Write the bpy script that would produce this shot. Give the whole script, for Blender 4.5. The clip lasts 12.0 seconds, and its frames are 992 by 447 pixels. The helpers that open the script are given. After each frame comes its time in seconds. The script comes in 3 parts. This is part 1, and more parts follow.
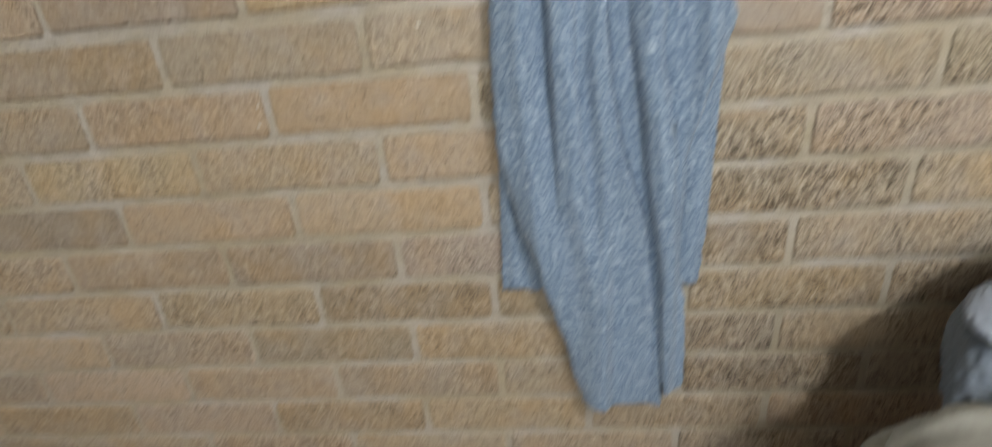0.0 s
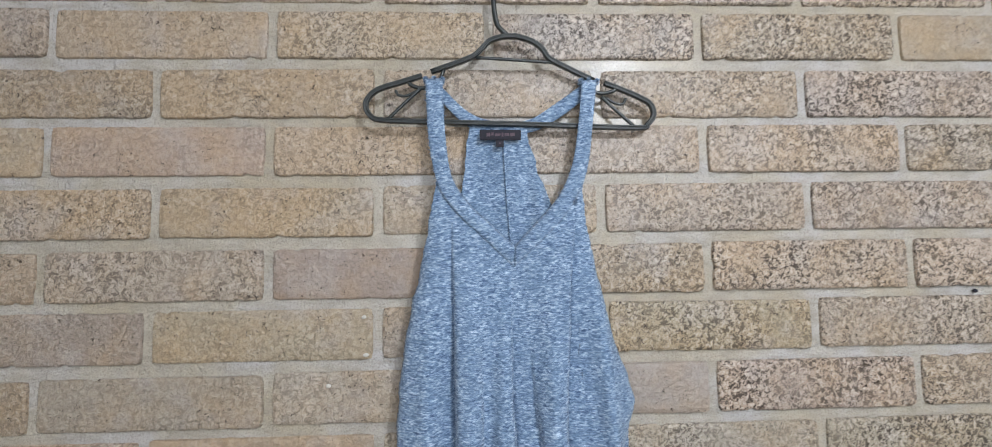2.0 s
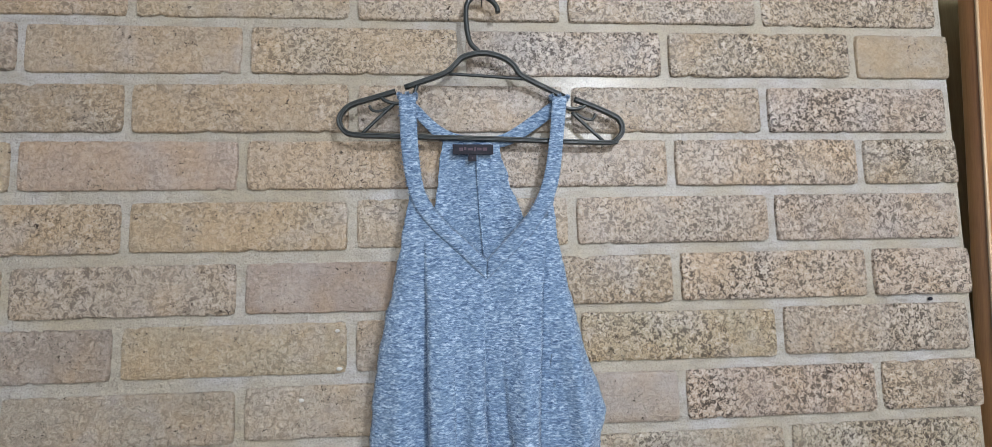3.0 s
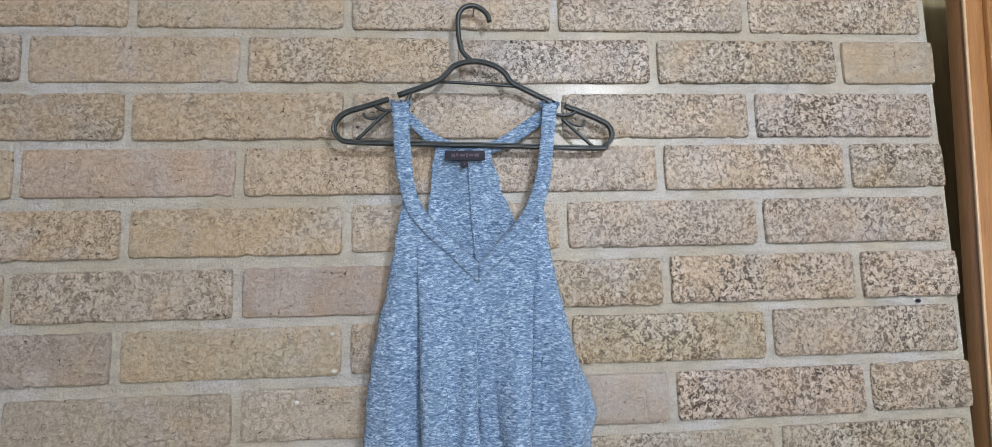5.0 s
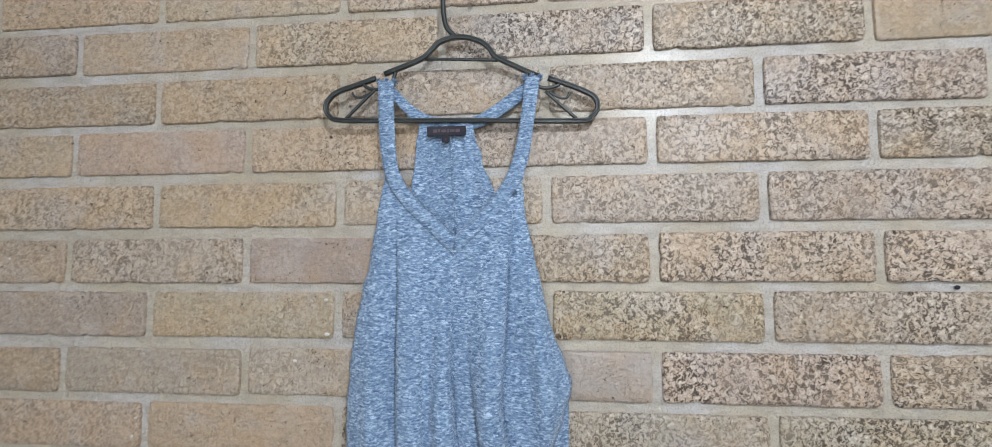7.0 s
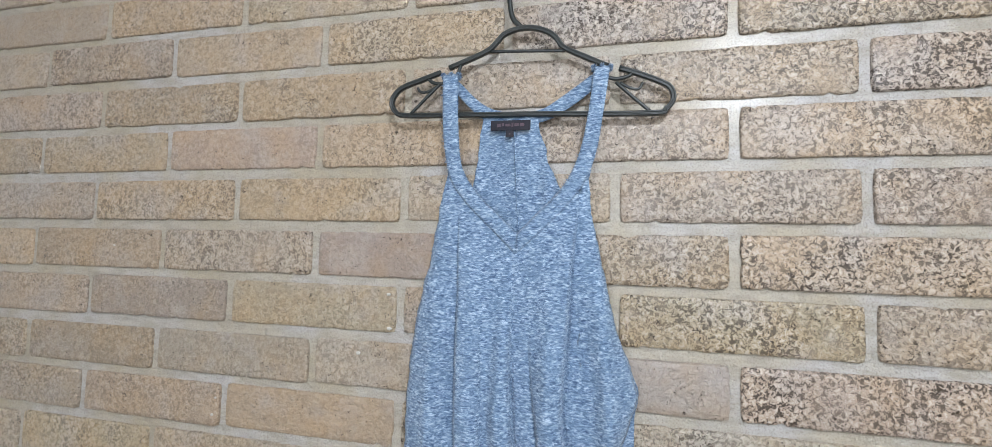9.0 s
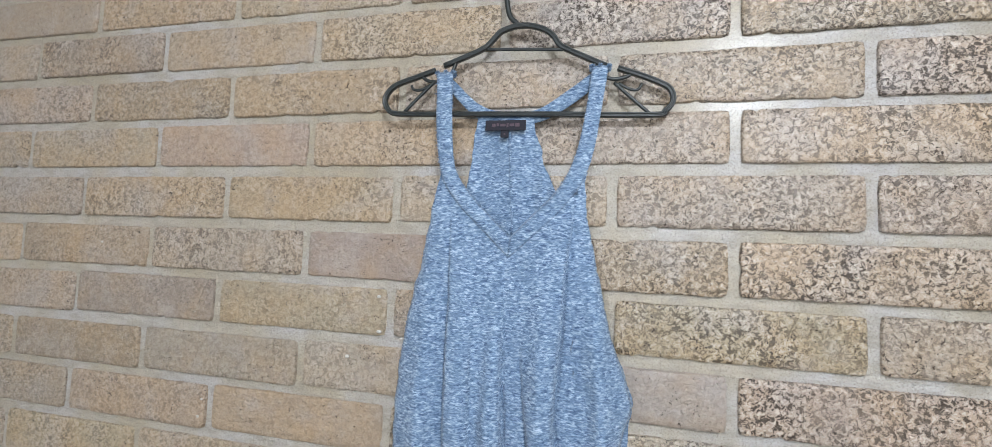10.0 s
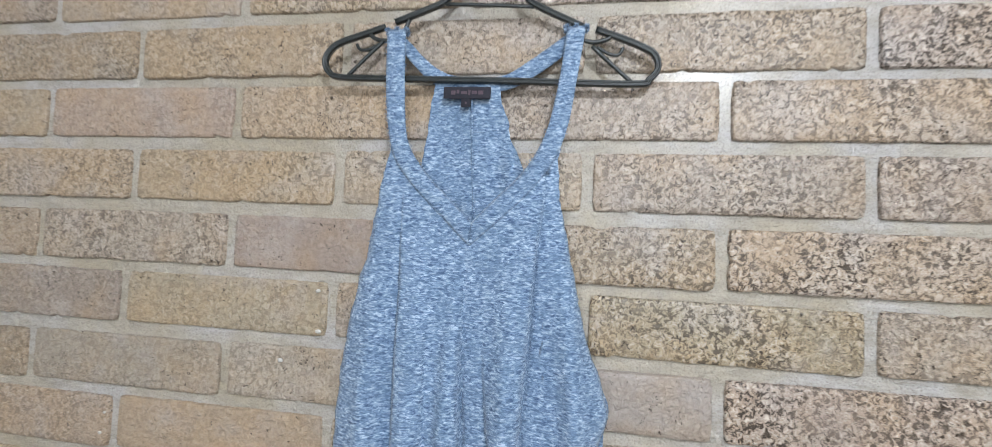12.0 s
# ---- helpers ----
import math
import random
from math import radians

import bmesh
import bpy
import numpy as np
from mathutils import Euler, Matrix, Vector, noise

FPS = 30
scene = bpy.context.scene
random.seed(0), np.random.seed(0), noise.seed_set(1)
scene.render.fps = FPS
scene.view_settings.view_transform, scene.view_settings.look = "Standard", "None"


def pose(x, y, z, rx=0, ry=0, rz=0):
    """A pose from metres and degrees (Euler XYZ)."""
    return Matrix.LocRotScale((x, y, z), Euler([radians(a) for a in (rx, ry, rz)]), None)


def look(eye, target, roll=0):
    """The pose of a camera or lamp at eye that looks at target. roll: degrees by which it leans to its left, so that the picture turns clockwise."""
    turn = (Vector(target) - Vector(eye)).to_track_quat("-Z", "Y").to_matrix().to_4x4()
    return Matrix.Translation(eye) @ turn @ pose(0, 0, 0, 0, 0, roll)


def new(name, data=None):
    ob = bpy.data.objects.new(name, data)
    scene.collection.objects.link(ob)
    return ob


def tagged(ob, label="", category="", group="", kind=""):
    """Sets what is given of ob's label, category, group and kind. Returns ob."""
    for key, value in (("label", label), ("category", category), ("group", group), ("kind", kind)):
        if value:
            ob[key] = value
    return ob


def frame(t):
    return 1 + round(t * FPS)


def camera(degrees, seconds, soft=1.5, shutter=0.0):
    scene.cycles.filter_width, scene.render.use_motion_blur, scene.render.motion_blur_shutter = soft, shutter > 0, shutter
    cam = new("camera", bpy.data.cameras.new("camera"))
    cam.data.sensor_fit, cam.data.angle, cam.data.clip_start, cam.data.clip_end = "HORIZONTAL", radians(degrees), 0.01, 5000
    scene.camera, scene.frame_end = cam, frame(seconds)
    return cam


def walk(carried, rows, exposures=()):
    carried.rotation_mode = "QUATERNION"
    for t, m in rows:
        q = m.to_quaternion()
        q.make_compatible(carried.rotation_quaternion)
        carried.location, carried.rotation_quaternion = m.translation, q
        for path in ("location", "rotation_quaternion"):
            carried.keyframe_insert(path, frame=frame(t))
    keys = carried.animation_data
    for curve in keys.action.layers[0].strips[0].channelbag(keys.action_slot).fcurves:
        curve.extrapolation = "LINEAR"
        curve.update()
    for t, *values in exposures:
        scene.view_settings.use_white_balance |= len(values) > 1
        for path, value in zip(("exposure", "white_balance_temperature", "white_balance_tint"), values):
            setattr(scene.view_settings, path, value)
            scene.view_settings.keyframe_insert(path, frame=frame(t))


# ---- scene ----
cam = camera(90.6, 12.0, 0.75, 0.7)
PATH = [
    (0, (0.013, -0.692, 1.398), (-0.189, 1.146, 0.636), -5.2),
    (0.2, (0.04, -0.684, 1.431), (-0.13, 1.212, 0.817), -3.9),
    (0.5, (0.031, -0.67, 1.451), (-0.022, 1.308, 1.162), -2.7),
    (0.8, (0.035, -0.658, 1.498), (0.022, 1.342, 1.477), -2.0),
    (1, (0.04, -0.654, 1.517), (0.015, 1.345, 1.55), -0.8),
    (1.5, (0.044, -0.653, 1.556), (0.1, 1.344, 1.64), -0.9),
    (2, (0.056, -0.669, 1.566), (0.131, 1.324, 1.707), -0.8),
    (2.5, (0.068, -0.677, 1.568), (0.175, 1.313, 1.729), -0.8),
    (3, (0.071, -0.68, 1.57), (0.21, 1.307, 1.748), -1.2),
    (5, (0.085, -0.693, 1.567), (0.214, 1.292, 1.768), -1.4),
    (5.5, (0.082, -0.694, 1.571), (0.194, 1.293, 1.763), -1.1),
    (6, (0.087, -0.697, 1.567), (0.137, 1.293, 1.763), -1.0),
    (6.5, (0.168, -0.712, 1.565), (0.042, 1.277, 1.741), -0.7),
    (7, (0.228, -0.697, 1.553), (0.019, 1.287, 1.687), -0.2),
    (7.5, (0.239, -0.697, 1.551), (-0.114, 1.269, 1.664), 0.5),
    (7.7, (0.232, -0.695, 1.544), (-0.162, 1.263, 1.663), 0.9),
    (9.5, (0.234, -0.662, 1.559), (-0.262, 1.272, 1.678), 1.6),
    (10, (0.239, -0.653, 1.56), (-0.253, 1.282, 1.679), 2.3),
    (10.5, (0.25, -0.647, 1.558), (-0.228, 1.291, 1.691), 2.6),
    (11, (0.244, -0.631, 1.559), (-0.166, 1.323, 1.678), 2.4),
    (11.5, (0.231, -0.612, 1.562), (-0.116, 1.355, 1.66), 2.3),
    (12, (0.22, -0.569, 1.558), (-0.115, 1.401, 1.641), 2.5),
]
EXPOSURES = [(0, 0.04, 7150, 9), (0.5, 0.08, 6500, 10), (1, 0.1, 6150, 9.5), (2, 0.13, 6050, 11), (6, 0.13, 5980, 11), (7.5, 0.24, 6000, 10), (9.5, 0.3, 6000, 10), (12, 0.3, 6000, 10)]
walk(cam, [(t, look(eye, target, roll)) for t, eye, target, roll in PATH], EXPOSURES)

# ---- light: an added, unseen soft fill behind the camera, and a ceiling bulb to one side ----
world = bpy.data.worlds.new("world")
scene.world = world
world.use_nodes = True
sky = world.node_tree.nodes.new("ShaderNodeTexSky")
sky.sky_type, sky.sun_disc, sky.sun_elevation, sky.sun_rotation = "NISHITA", False, radians(35), radians(40)
world.node_tree.links.new(sky.outputs["Color"], world.node_tree.nodes["Background"].inputs["Color"])
world.node_tree.nodes["Background"].inputs["Strength"].default_value = 0.1
# area lamp added to even out the wall; no such source is known
fill = bpy.data.lights.new("soft_fill", "AREA")
fill.shape, fill.size, fill.size_y = "RECTANGLE", 1.5, 1.2
fill.energy, fill.color = 27.0, (0.95, 0.98, 1.0)
new("soft_fill", fill).matrix_basis = look((0.15, -2.79, 1.6), (0.15, 0, 1.6))
bulb = bpy.data.lights.new("ceiling_bulb", "POINT")
bulb.energy, bulb.color, bulb.shadow_soft_size = 71.0, (0.93, 0.965, 1.0), 0.07
new("ceiling_bulb", bulb).location = (0.72, -1.60, 2.34)


# ---- materials ----
class Nodes:
    """A small writer of node materials."""

    def __init__(self, name):
        self.mat = bpy.data.materials.new(name)
        self.mat.use_nodes = True
        self.tree = self.mat.node_tree
        self.bsdf = self.tree.nodes["Principled BSDF"]

    def add(self, kind, **values):
        node = self.tree.nodes.new(kind)
        for key, value in values.items():
            node.inputs[key.replace("_", " ")].default_value = value
        return node

    def link(self, a, b):
        self.tree.links.new(a, b)

    def coords(self, scale=(1, 1, 1), shift=True):
        tc = self.add("ShaderNodeTexCoord")
        mp = self.add("ShaderNodeMapping", Scale=scale)
        self.link(tc.outputs["Object"], mp.inputs["Vector"])
        if shift:
            info = self.add("ShaderNodeObjectInfo")
            mul = self.add("ShaderNodeMath")
            mul.operation = "MULTIPLY"
            mul.inputs[1].default_value = 37.0
            self.link(info.outputs["Random"], mul.inputs[0])
            comb = self.add("ShaderNodeCombineXYZ")
            for axis in "XYZ":
                self.link(mul.outputs[0], comb.inputs[axis])
            self.link(comb.outputs[0], mp.inputs["Location"])
        return mp.outputs[0]

    def noise(self, vec, scale, detail=4.0, rough=0.6, twist=0.0):
        n = self.add("ShaderNodeTexNoise", Scale=scale, Detail=detail, Roughness=rough, Distortion=twist)
        self.link(vec, n.inputs["Vector"])
        return n.outputs["Fac"]

    def ramp(self, fac, stops):
        r = self.add("ShaderNodeValToRGB")
        el = r.color_ramp.elements
        while len(el) < len(stops):
            el.new(0.5)
        for e, (p, c) in zip(el, stops):
            e.position = p
            e.color = (*c, 1) if len(c) == 3 else c
        self.link(fac, r.inputs["Fac"])
        return r.outputs["Color"]

    def mix(self, fac, a, b, blend="MIX"):
        m = self.tree.nodes.new("ShaderNodeMix")
        m.data_type, m.blend_type = "RGBA", blend
        for value, socket in ((fac, m.inputs[0]), (a, m.inputs[6]), (b, m.inputs[7])):
            if isinstance(value, (int, float)):
                socket.default_value = value
            elif isinstance(value, tuple):
                socket.default_value = (*value, 1)
            else:
                self.link(value, socket)
        return m.outputs[2]

    def bump(self, height, strength, distance, normal=None):
        b = self.add("ShaderNodeBump", Strength=strength, Distance=distance)
        self.link(height, b.inputs["Height"])
        if normal is not None:
            self.link(normal, b.inputs["Normal"])
        return b.outputs["Normal"]

    def out(self, color, rough, normal=None, **more):
        for value, key in ((color, "Base Color"), (rough, "Roughness")):
            if isinstance(value, (int, float)):
                self.bsdf.inputs[key].default_value = value
            elif isinstance(value, tuple):
                self.bsdf.inputs[key].default_value = (*value, 1)
            else:
                self.link(value, self.bsdf.inputs[key])
        if normal is not None:
            self.link(normal, self.bsdf.inputs["Normal"])
        for key, value in more.items():
            self.bsdf.inputs[key.replace("_", " ")].default_value = value
        return self.mat


GREY = lambda v: (v, v, v)


def brick_material():
    n = Nodes("tan_brick")
    v = n.coords()
    info = n.add("ShaderNodeObjectInfo")
    base = n.ramp(info.outputs["Random"], [(0.0, (0.385, 0.312, 0.23)), (0.3, (0.425, 0.34, 0.245)), (0.6, (0.41, 0.348, 0.285)), (1.0, (0.375, 0.312, 0.24))])
    base = n.mix(1.0, base, info.outputs["Color"], "MULTIPLY")
    patch = n.ramp(n.noise(v, 12, 3), [(0.40, GREY(0.0)), (0.68, GREY(0.8))])
    base = n.mix(patch, base, n.mix(0.5, base, (0.50, 0.325, 0.155)))
    pale = n.ramp(n.noise(v, 17, 5), [(0.50, GREY(0.0)), (0.74, GREY(0.6))])
    base = n.mix(pale, base, (0.45, 0.405, 0.38))
    coarse = n.mix(1.0, n.ramp(n.noise(v, 10, 2), [(0.36, GREY(0.5)), (0.60, GREY(1.0))]), info.outputs["Alpha"], "MULTIPLY")
    grain = n.noise(v, 168, 5, 0.68, 0.9)
    dark = n.mix(1.0, n.ramp(grain, [(0.44, GREY(1.0)), (0.495, GREY(0.0))]), coarse, "MULTIPLY")
    base = n.mix(dark, base, (0.052, 0.035, 0.022))
    lift = n.mix(1.0, n.ramp(grain, [(0.53, GREY(0.0)), (0.63, GREY(0.9))]), coarse, "MULTIPLY")
    base = n.mix(lift, base, (0.64, 0.57, 0.49))
    pits = n.noise(v, 215, 3, 0.55, 1.2)
    where = n.noise(v, 26, 3)
    share = n.ramp(where, [(0.30, GREY(0.0)), (0.75, GREY(0.16))])
    cut = n.add("ShaderNodeMath")
    cut.operation = "ADD"
    n.link(pits, cut.inputs[0])
    n.link(share, cut.inputs[1])
    more = n.add("ShaderNodeMath")
    more.operation = "MULTIPLY_ADD"
    more.inputs[1].default_value = -0.055
    n.link(info.outputs["Alpha"], more.inputs[0])
    n.link(cut.outputs[0], more.inputs[2])
    hole = n.ramp(more.outputs[0], [(0.345, GREY(1.0)), (0.385, GREY(0.0))])
    base = n.mix(hole, base, (0.065, 0.042, 0.025))
    rough = n.ramp(n.noise(v, 60, 4), [(0.3, GREY(0.27)), (0.7, GREY(0.50))])
    h1 = n.bump(n.noise(v, 40, 6, 0.65), 0.75, 0.007)
    h2 = n.bump(grain, 1.0, 0.005, h1)
    inv = n.ramp(hole, [(0.0, GREY(1.0)), (1.0, GREY(0.0))])
    n.link(n.bump(n.noise(v, 70, 5, 0.65), 0.45, 0.005), n.bsdf.inputs["Coat Normal"])
    return n.out(base, rough, n.bump(inv, 1.0, 0.0026, h2), Specular_IOR_Level=0.5, Coat_Weight=0.36, Coat_Roughness=0.26)


def mortar_material():
    n = Nodes("pale_mortar")
    v = n.coords(shift=False)
    base = n.ramp(n.noise(v, 5, 5, 0.6, 0.4), [(0.38, (0.445, 0.385, 0.285)), (0.50, (0.475, 0.435, 0.365)), (0.60, (0.50, 0.48, 0.46))])
    smear = n.ramp(n.noise(n.coords((1, 1, 3), shift=False), 26, 5, 0.65), [(0.38, GREY(0.55)), (0.54, GREY(0.0))])
    base = n.mix(smear, base, (0.34, 0.30, 0.245))
    grain = n.noise(v, 420, 4, 0.7)
    base = n.mix(n.ramp(grain, [(0.36, GREY(0.7)), (0.5, GREY(0.0))]), base, (0.25, 0.22, 0.18))
    nm = n.bump(grain, 1.0, 0.002, n.bump(n.noise(v, 70, 6, 0.65), 1.0, 0.008))
    return n.out(base, n.ramp(n.noise(v, 40, 3), [(0.3, GREY(0.32)), (0.7, GREY(0.6))]), nm, Coat_Weight=0.4, Coat_Roughness=0.26)


def knit_material():
    n = Nodes("heather_blue_knit")
    v = n.coords((0.85, 1, 2.5), shift=False)
    streak = n.noise(v, 185, 4, 0.62, 0.6)
    coarse = n.noise(v, 55, 3, 0.6)
    base = n.ramp(streak, [(0.36, (0.046, 0.082, 0.155)), (0.46, (0.128, 0.192, 0.295)), (0.54, (0.200, 0.282, 0.400)), (0.65, (0.44, 0.53, 0.645))])
    base = n.mix(n.ramp(coarse, [(0.35, GREY(0.5)), (0.6, GREY(0.0))]), base, (0.10, 0.160, 0.240))
    nm = n.bump(streak, 0.8, 0.0018, n.bump(coarse, 0.4, 0.003))
    return n.out(base, 0.9, nm, Sheen_Weight=0.2, Sheen_Roughness=0.5, Specular_IOR_Level=0.15)


def plastic_material():
    n = Nodes("black_plastic")
    v = n.coords(shift=False)
    return n.out(n.ramp(n.noise(v, 60, 3), [(0.3, (0.014, 0.018, 0.018)), (0.7, (0.022, 0.026, 0.026))]), 0.38, n.bump(n.noise(v, 300, 3), 0.15, 0.0005))


def wood_material(name, dark, light, rough=0.35):
    n = Nodes(name)
    v = n.coords((9, 9, 0.5), shift=False)
    g = n.noise(v, 9, 6, 0.65)
    base = n.ramp(g, [(0.3, dark), (0.7, light)])
    fine = n.noise(n.coords((60, 60, 1.5), shift=False), 12, 4)
    base = n.mix(n.ramp(fine, [(0.35, GREY(0.35)), (0.55, GREY(0.0))]), base, tuple(c * 0.5 for c in dark))
    return n.out(base, rough, n.bump(fine, 0.2, 0.0008))


def plain_material(name, low, high, scale=30, rough=0.8, relief=0.001):
    n = Nodes(name)
    v = n.coords(shift=False)
    f = n.noise(v, scale, 5, 0.6)
    return n.out(n.ramp(f, [(0.3, low), (0.7, high)]), rough, n.bump(f, 0.4, relief))


BRICK, MORTAR, KNIT, PLASTIC = brick_material(), mortar_material(), knit_material(), plastic_material()
WOOD = wood_material("varnished_orange_wood", (0.27, 0.122, 0.042), (0.40, 0.195, 0.072), 0.3)
# paler wood colour that stands in for the highlight on the door's arris
HIGHLIGHTWOOD = wood_material("pale_highlight_wood", (0.52, 0.34, 0.19), (0.68, 0.48, 0.30), 0.3)
DARKWOOD = wood_material("olive_brown_boarding", (0.24, 0.20, 0.10), (0.34, 0.285, 0.15), 0.7)
TABLEWOOD = wood_material("brown_table_wood", (0.16, 0.09, 0.045), (0.24, 0.14, 0.07), 0.45)
PLASTER = plain_material("cream_plaster", (0.66, 0.62, 0.54), (0.72, 0.68, 0.60), 6, 0.85)
CEILING = plain_material("white_ceiling_paint", (0.76, 0.75, 0.72), (0.80, 0.79, 0.76), 5, 0.9)
FLOOR = plain_material("brown_carpet", (0.16, 0.12, 0.085), (0.22, 0.17, 0.12), 160, 0.95, 0.004)
WHITECLOTH = plain_material("pale_grey_cotton", (0.27, 0.275, 0.25), (0.36, 0.365, 0.34), 120, 0.9, 0.0006)
BLUECLOTH = plain_material("slate_blue_cloth", (0.10, 0.13, 0.17), (0.17, 0.21, 0.27), 140, 0.85, 0.001)
PALECLOTH = plain_material("pale_blue_cloth", (0.22, 0.26, 0.33), (0.30, 0.35, 0.43), 140, 0.85, 0.001)
DARKCLOTH = plain_material("dark_plum_cloth", (0.05, 0.04, 0.055), (0.09, 0.07, 0.09), 140, 0.85, 0.001)
LABELCLOTH = plain_material("black_satin_label", (0.008, 0.008, 0.014), (0.016, 0.015, 0.024), 400, 0.85, 0.0003)
LABELMARK = plain_material("rose_thread", (0.045, 0.03, 0.042), (0.10, 0.062, 0.078), 700, 0.8, 0.0003)
STEEL = plain_material("dull_steel", (0.10, 0.095, 0.09), (0.16, 0.15, 0.145), 200, 0.4, 0.0002)
STEEL.node_tree.nodes["Principled BSDF"].inputs["Metallic"].default_value = 1.0


# ---- mesh helpers ----
def mesh_of(name, bm, mat, smooth=True):
    bmesh.ops.recalc_face_normals(bm, faces=bm.faces)
    me = bpy.data.meshes.new(name)
    bm.to_mesh(me)
    bm.free()
    me.materials.append(mat)
    if smooth:
        me.shade_smooth()
    return me


def part(name, bm, mat, parent=None, label="", smooth=True):
    ob = new(name, mesh_of(name, bm, mat, smooth))
    if parent is not None:
        ob.parent = parent
    return tagged(ob, label)


def box(bm, lo, hi, bevel=0.0):
    """A box from corner to corner, its edges rounded off."""
    verts = bmesh.ops.create_cube(bm, size=1)["verts"]
    for v in verts:
        v.co = Vector([lo[i] + (v.co[i] + 0.5) * (hi[i] - lo[i]) for i in range(3)])
    if bevel:
        edges = {e for v in verts for e in v.link_edges}
        bmesh.ops.bevel(bm, geom=list(edges), offset=bevel, segments=2, affect="EDGES", profile=0.5)
    return bm


def glide(points, steps=6):
    """A Catmull-Rom curve through the points."""
    pts = [Vector(p) for p in points]
    pts = [2 * pts[0] - pts[1]] + pts + [2 * pts[-1] - pts[-2]]
    out = []
    for a, b, c, d in zip(pts, pts[1:], pts[2:], pts[3:]):
        for i in range(steps):
            t = i / steps
            out.append(0.5 * ((2 * b) + (c - a) * t + (2 * a - 5 * b + 4 * c - d) * t * t + (3 * b - a - 3 * c + d) * t ** 3))
    out.append(pts[-2])
    return out


def sweep(bm, path, section):
    """Sweeps a section (across, y) along a path of (x, z, y) in the plane of the wall; the ends are closed."""
    rings = []
    for i, p in enumerate(path):
        d = path[min(i + 1, len(path) - 1)] - path[max(i - 1, 0)]
        d = Vector((d[0], d[1])).normalized()
        across = Vector((-d[1], d[0]))
        rings.append([bm.verts.new((p[0] + across[0] * a, p[2] + y, p[1] + across[1] * a)) for a, y in section])
    m = len(section)
    for r, s in zip(rings, rings[1:]):
        for j in range(m):
            bm.faces.new((r[j], r[(j + 1) % m], s[(j + 1) % m], s[j]))
    bm.faces.new(rings[0])
    bm.faces.new(rings[-1])
    return bm


def lerp(table, z):
    """Linear reading of a short table of (z, value), z falling."""
    if z >= table[0][0]:
        return table[0][1]
    for (za, a), (zb, b) in zip(table, table[1:]):
        if z >= zb:
            t = (za - z) / (za - zb)
            t = t * t * (3 - 2 * t) * 0.5 + t * 0.5
            return a + (b - a) * t
    return table[-1][1]


# ---- the room ----
TOP, WEST, EAST, SOUTH, END = 2.45, -2.4, 2.4, -2.8, 0.8190
BACK = 0.35


def slab(name, lo, hi, mat, label, category):
    ob = part(name, box(bmesh.new(), lo, hi), mat, None, label, smooth=False)
    return tagged(ob, category=category, kind="structure")


slab("floor", (WEST, SOUTH, -0.1), (EAST, BACK, 0), FLOOR, "brown short-pile carpet floor", "floor")
slab("ceiling", (WEST, SOUTH, TOP), (EAST, BACK, TOP + 0.1), CEILING, "plain white painted ceiling", "ceiling")
slab("wall_west", (WEST - 0.1, SOUTH, 0), (WEST, BACK, TOP), PLASTER, "plain cream plastered wall", "wall")
slab("wall_east", (EAST, SOUTH, 0), (EAST + 0.1, BACK, TOP), PLASTER, "plain cream plastered wall", "wall")
# the opening is made up, to go with the added fill lamp
bm = bmesh.new()
for lo, hi in (((WEST, 0), (-0.6, TOP)), ((0.9, 0), (EAST, TOP)), ((-0.6, 0), (0.9, 1.0)), ((-0.6, 2.2), (0.9, TOP))):
    box(bm, (lo[0], SOUTH - 0.1, lo[1]), (hi[0], SOUTH, hi[1]))
tagged(part("wall_south", bm, PLASTER, None, "plain cream plastered wall with an added opening for the fill lamp", smooth=False), category="wall", kind="structure")
slab("wall_recess", (END, BACK, 0), (EAST, BACK + 0.1, TOP), DARKWOOD, "olive-brown boarding at the back of the shaded recess", "wall")
wall = slab("wall_north", (WEST, 0.0048, 0), (END, 0.112, TOP), MORTAR, "tan brick wall with pale flush mortar joints", "brick wall")


# ---- wooden door that leans in the recess beside the brick wall ----
def leaning_door():
    door = tagged(new("wooden_door"), "varnished orange-brown wooden door leaning beside the brick wall", "door")
    wide, high = 0.62, 2.2
    part("stile", box(bmesh.new(), (0, -0.036, 0), (0.040, 0, high), 0.004), WOOD, door)
    part("stile", box(bmesh.new(), (wide - 0.032, -0.036, 0), (wide, 0, high), 0.004), WOOD, door)
    # thin pale strip: the bright line along the arris, put in as colour
    part("edge_highlight", box(bmesh.new(), (-0.0012, -0.0375, 0.002), (0.0035, -0.0325, high - 0.002), 0.0015), HIGHLIGHTWOOD, door, "pale strip painting the highlight along the front edge")
    part("bead", box(bmesh.new(), (0.0405, -0.043, 0.045), (0.0465, 0, high - 0.034), 0.0025), WOOD, door)
    part("moulding", box(bmesh.new(), (0.047, -0.034, 0.034), (0.082, 0, high - 0.034), 0.005), WOOD, door)
    part("bead", box(bmesh.new(), (0.0825, -0.039, 0.045), (0.0885, 0, high - 0.034), 0.0025), WOOD, door)
    part("rail", box(bmesh.new(), (0.0405, -0.033, 0), (wide - 0.034, 0, 0.032), 0.004), WOOD, door)
    part("rail", box(bmesh.new(), (0.0405, -0.033, high - 0.032), (wide - 0.034, 0, high), 0.004), WOOD, door)
    part("panel", box(bmesh.new(), (0.089, -0.018, 0.034), (wide - 0.034, 0, high - 0.034), 0.003), WOOD, door)
    door.matrix_basis = pose(0.911, 0.166, 0.0, 0, 3.4, 0)
    return door


leaning_door()

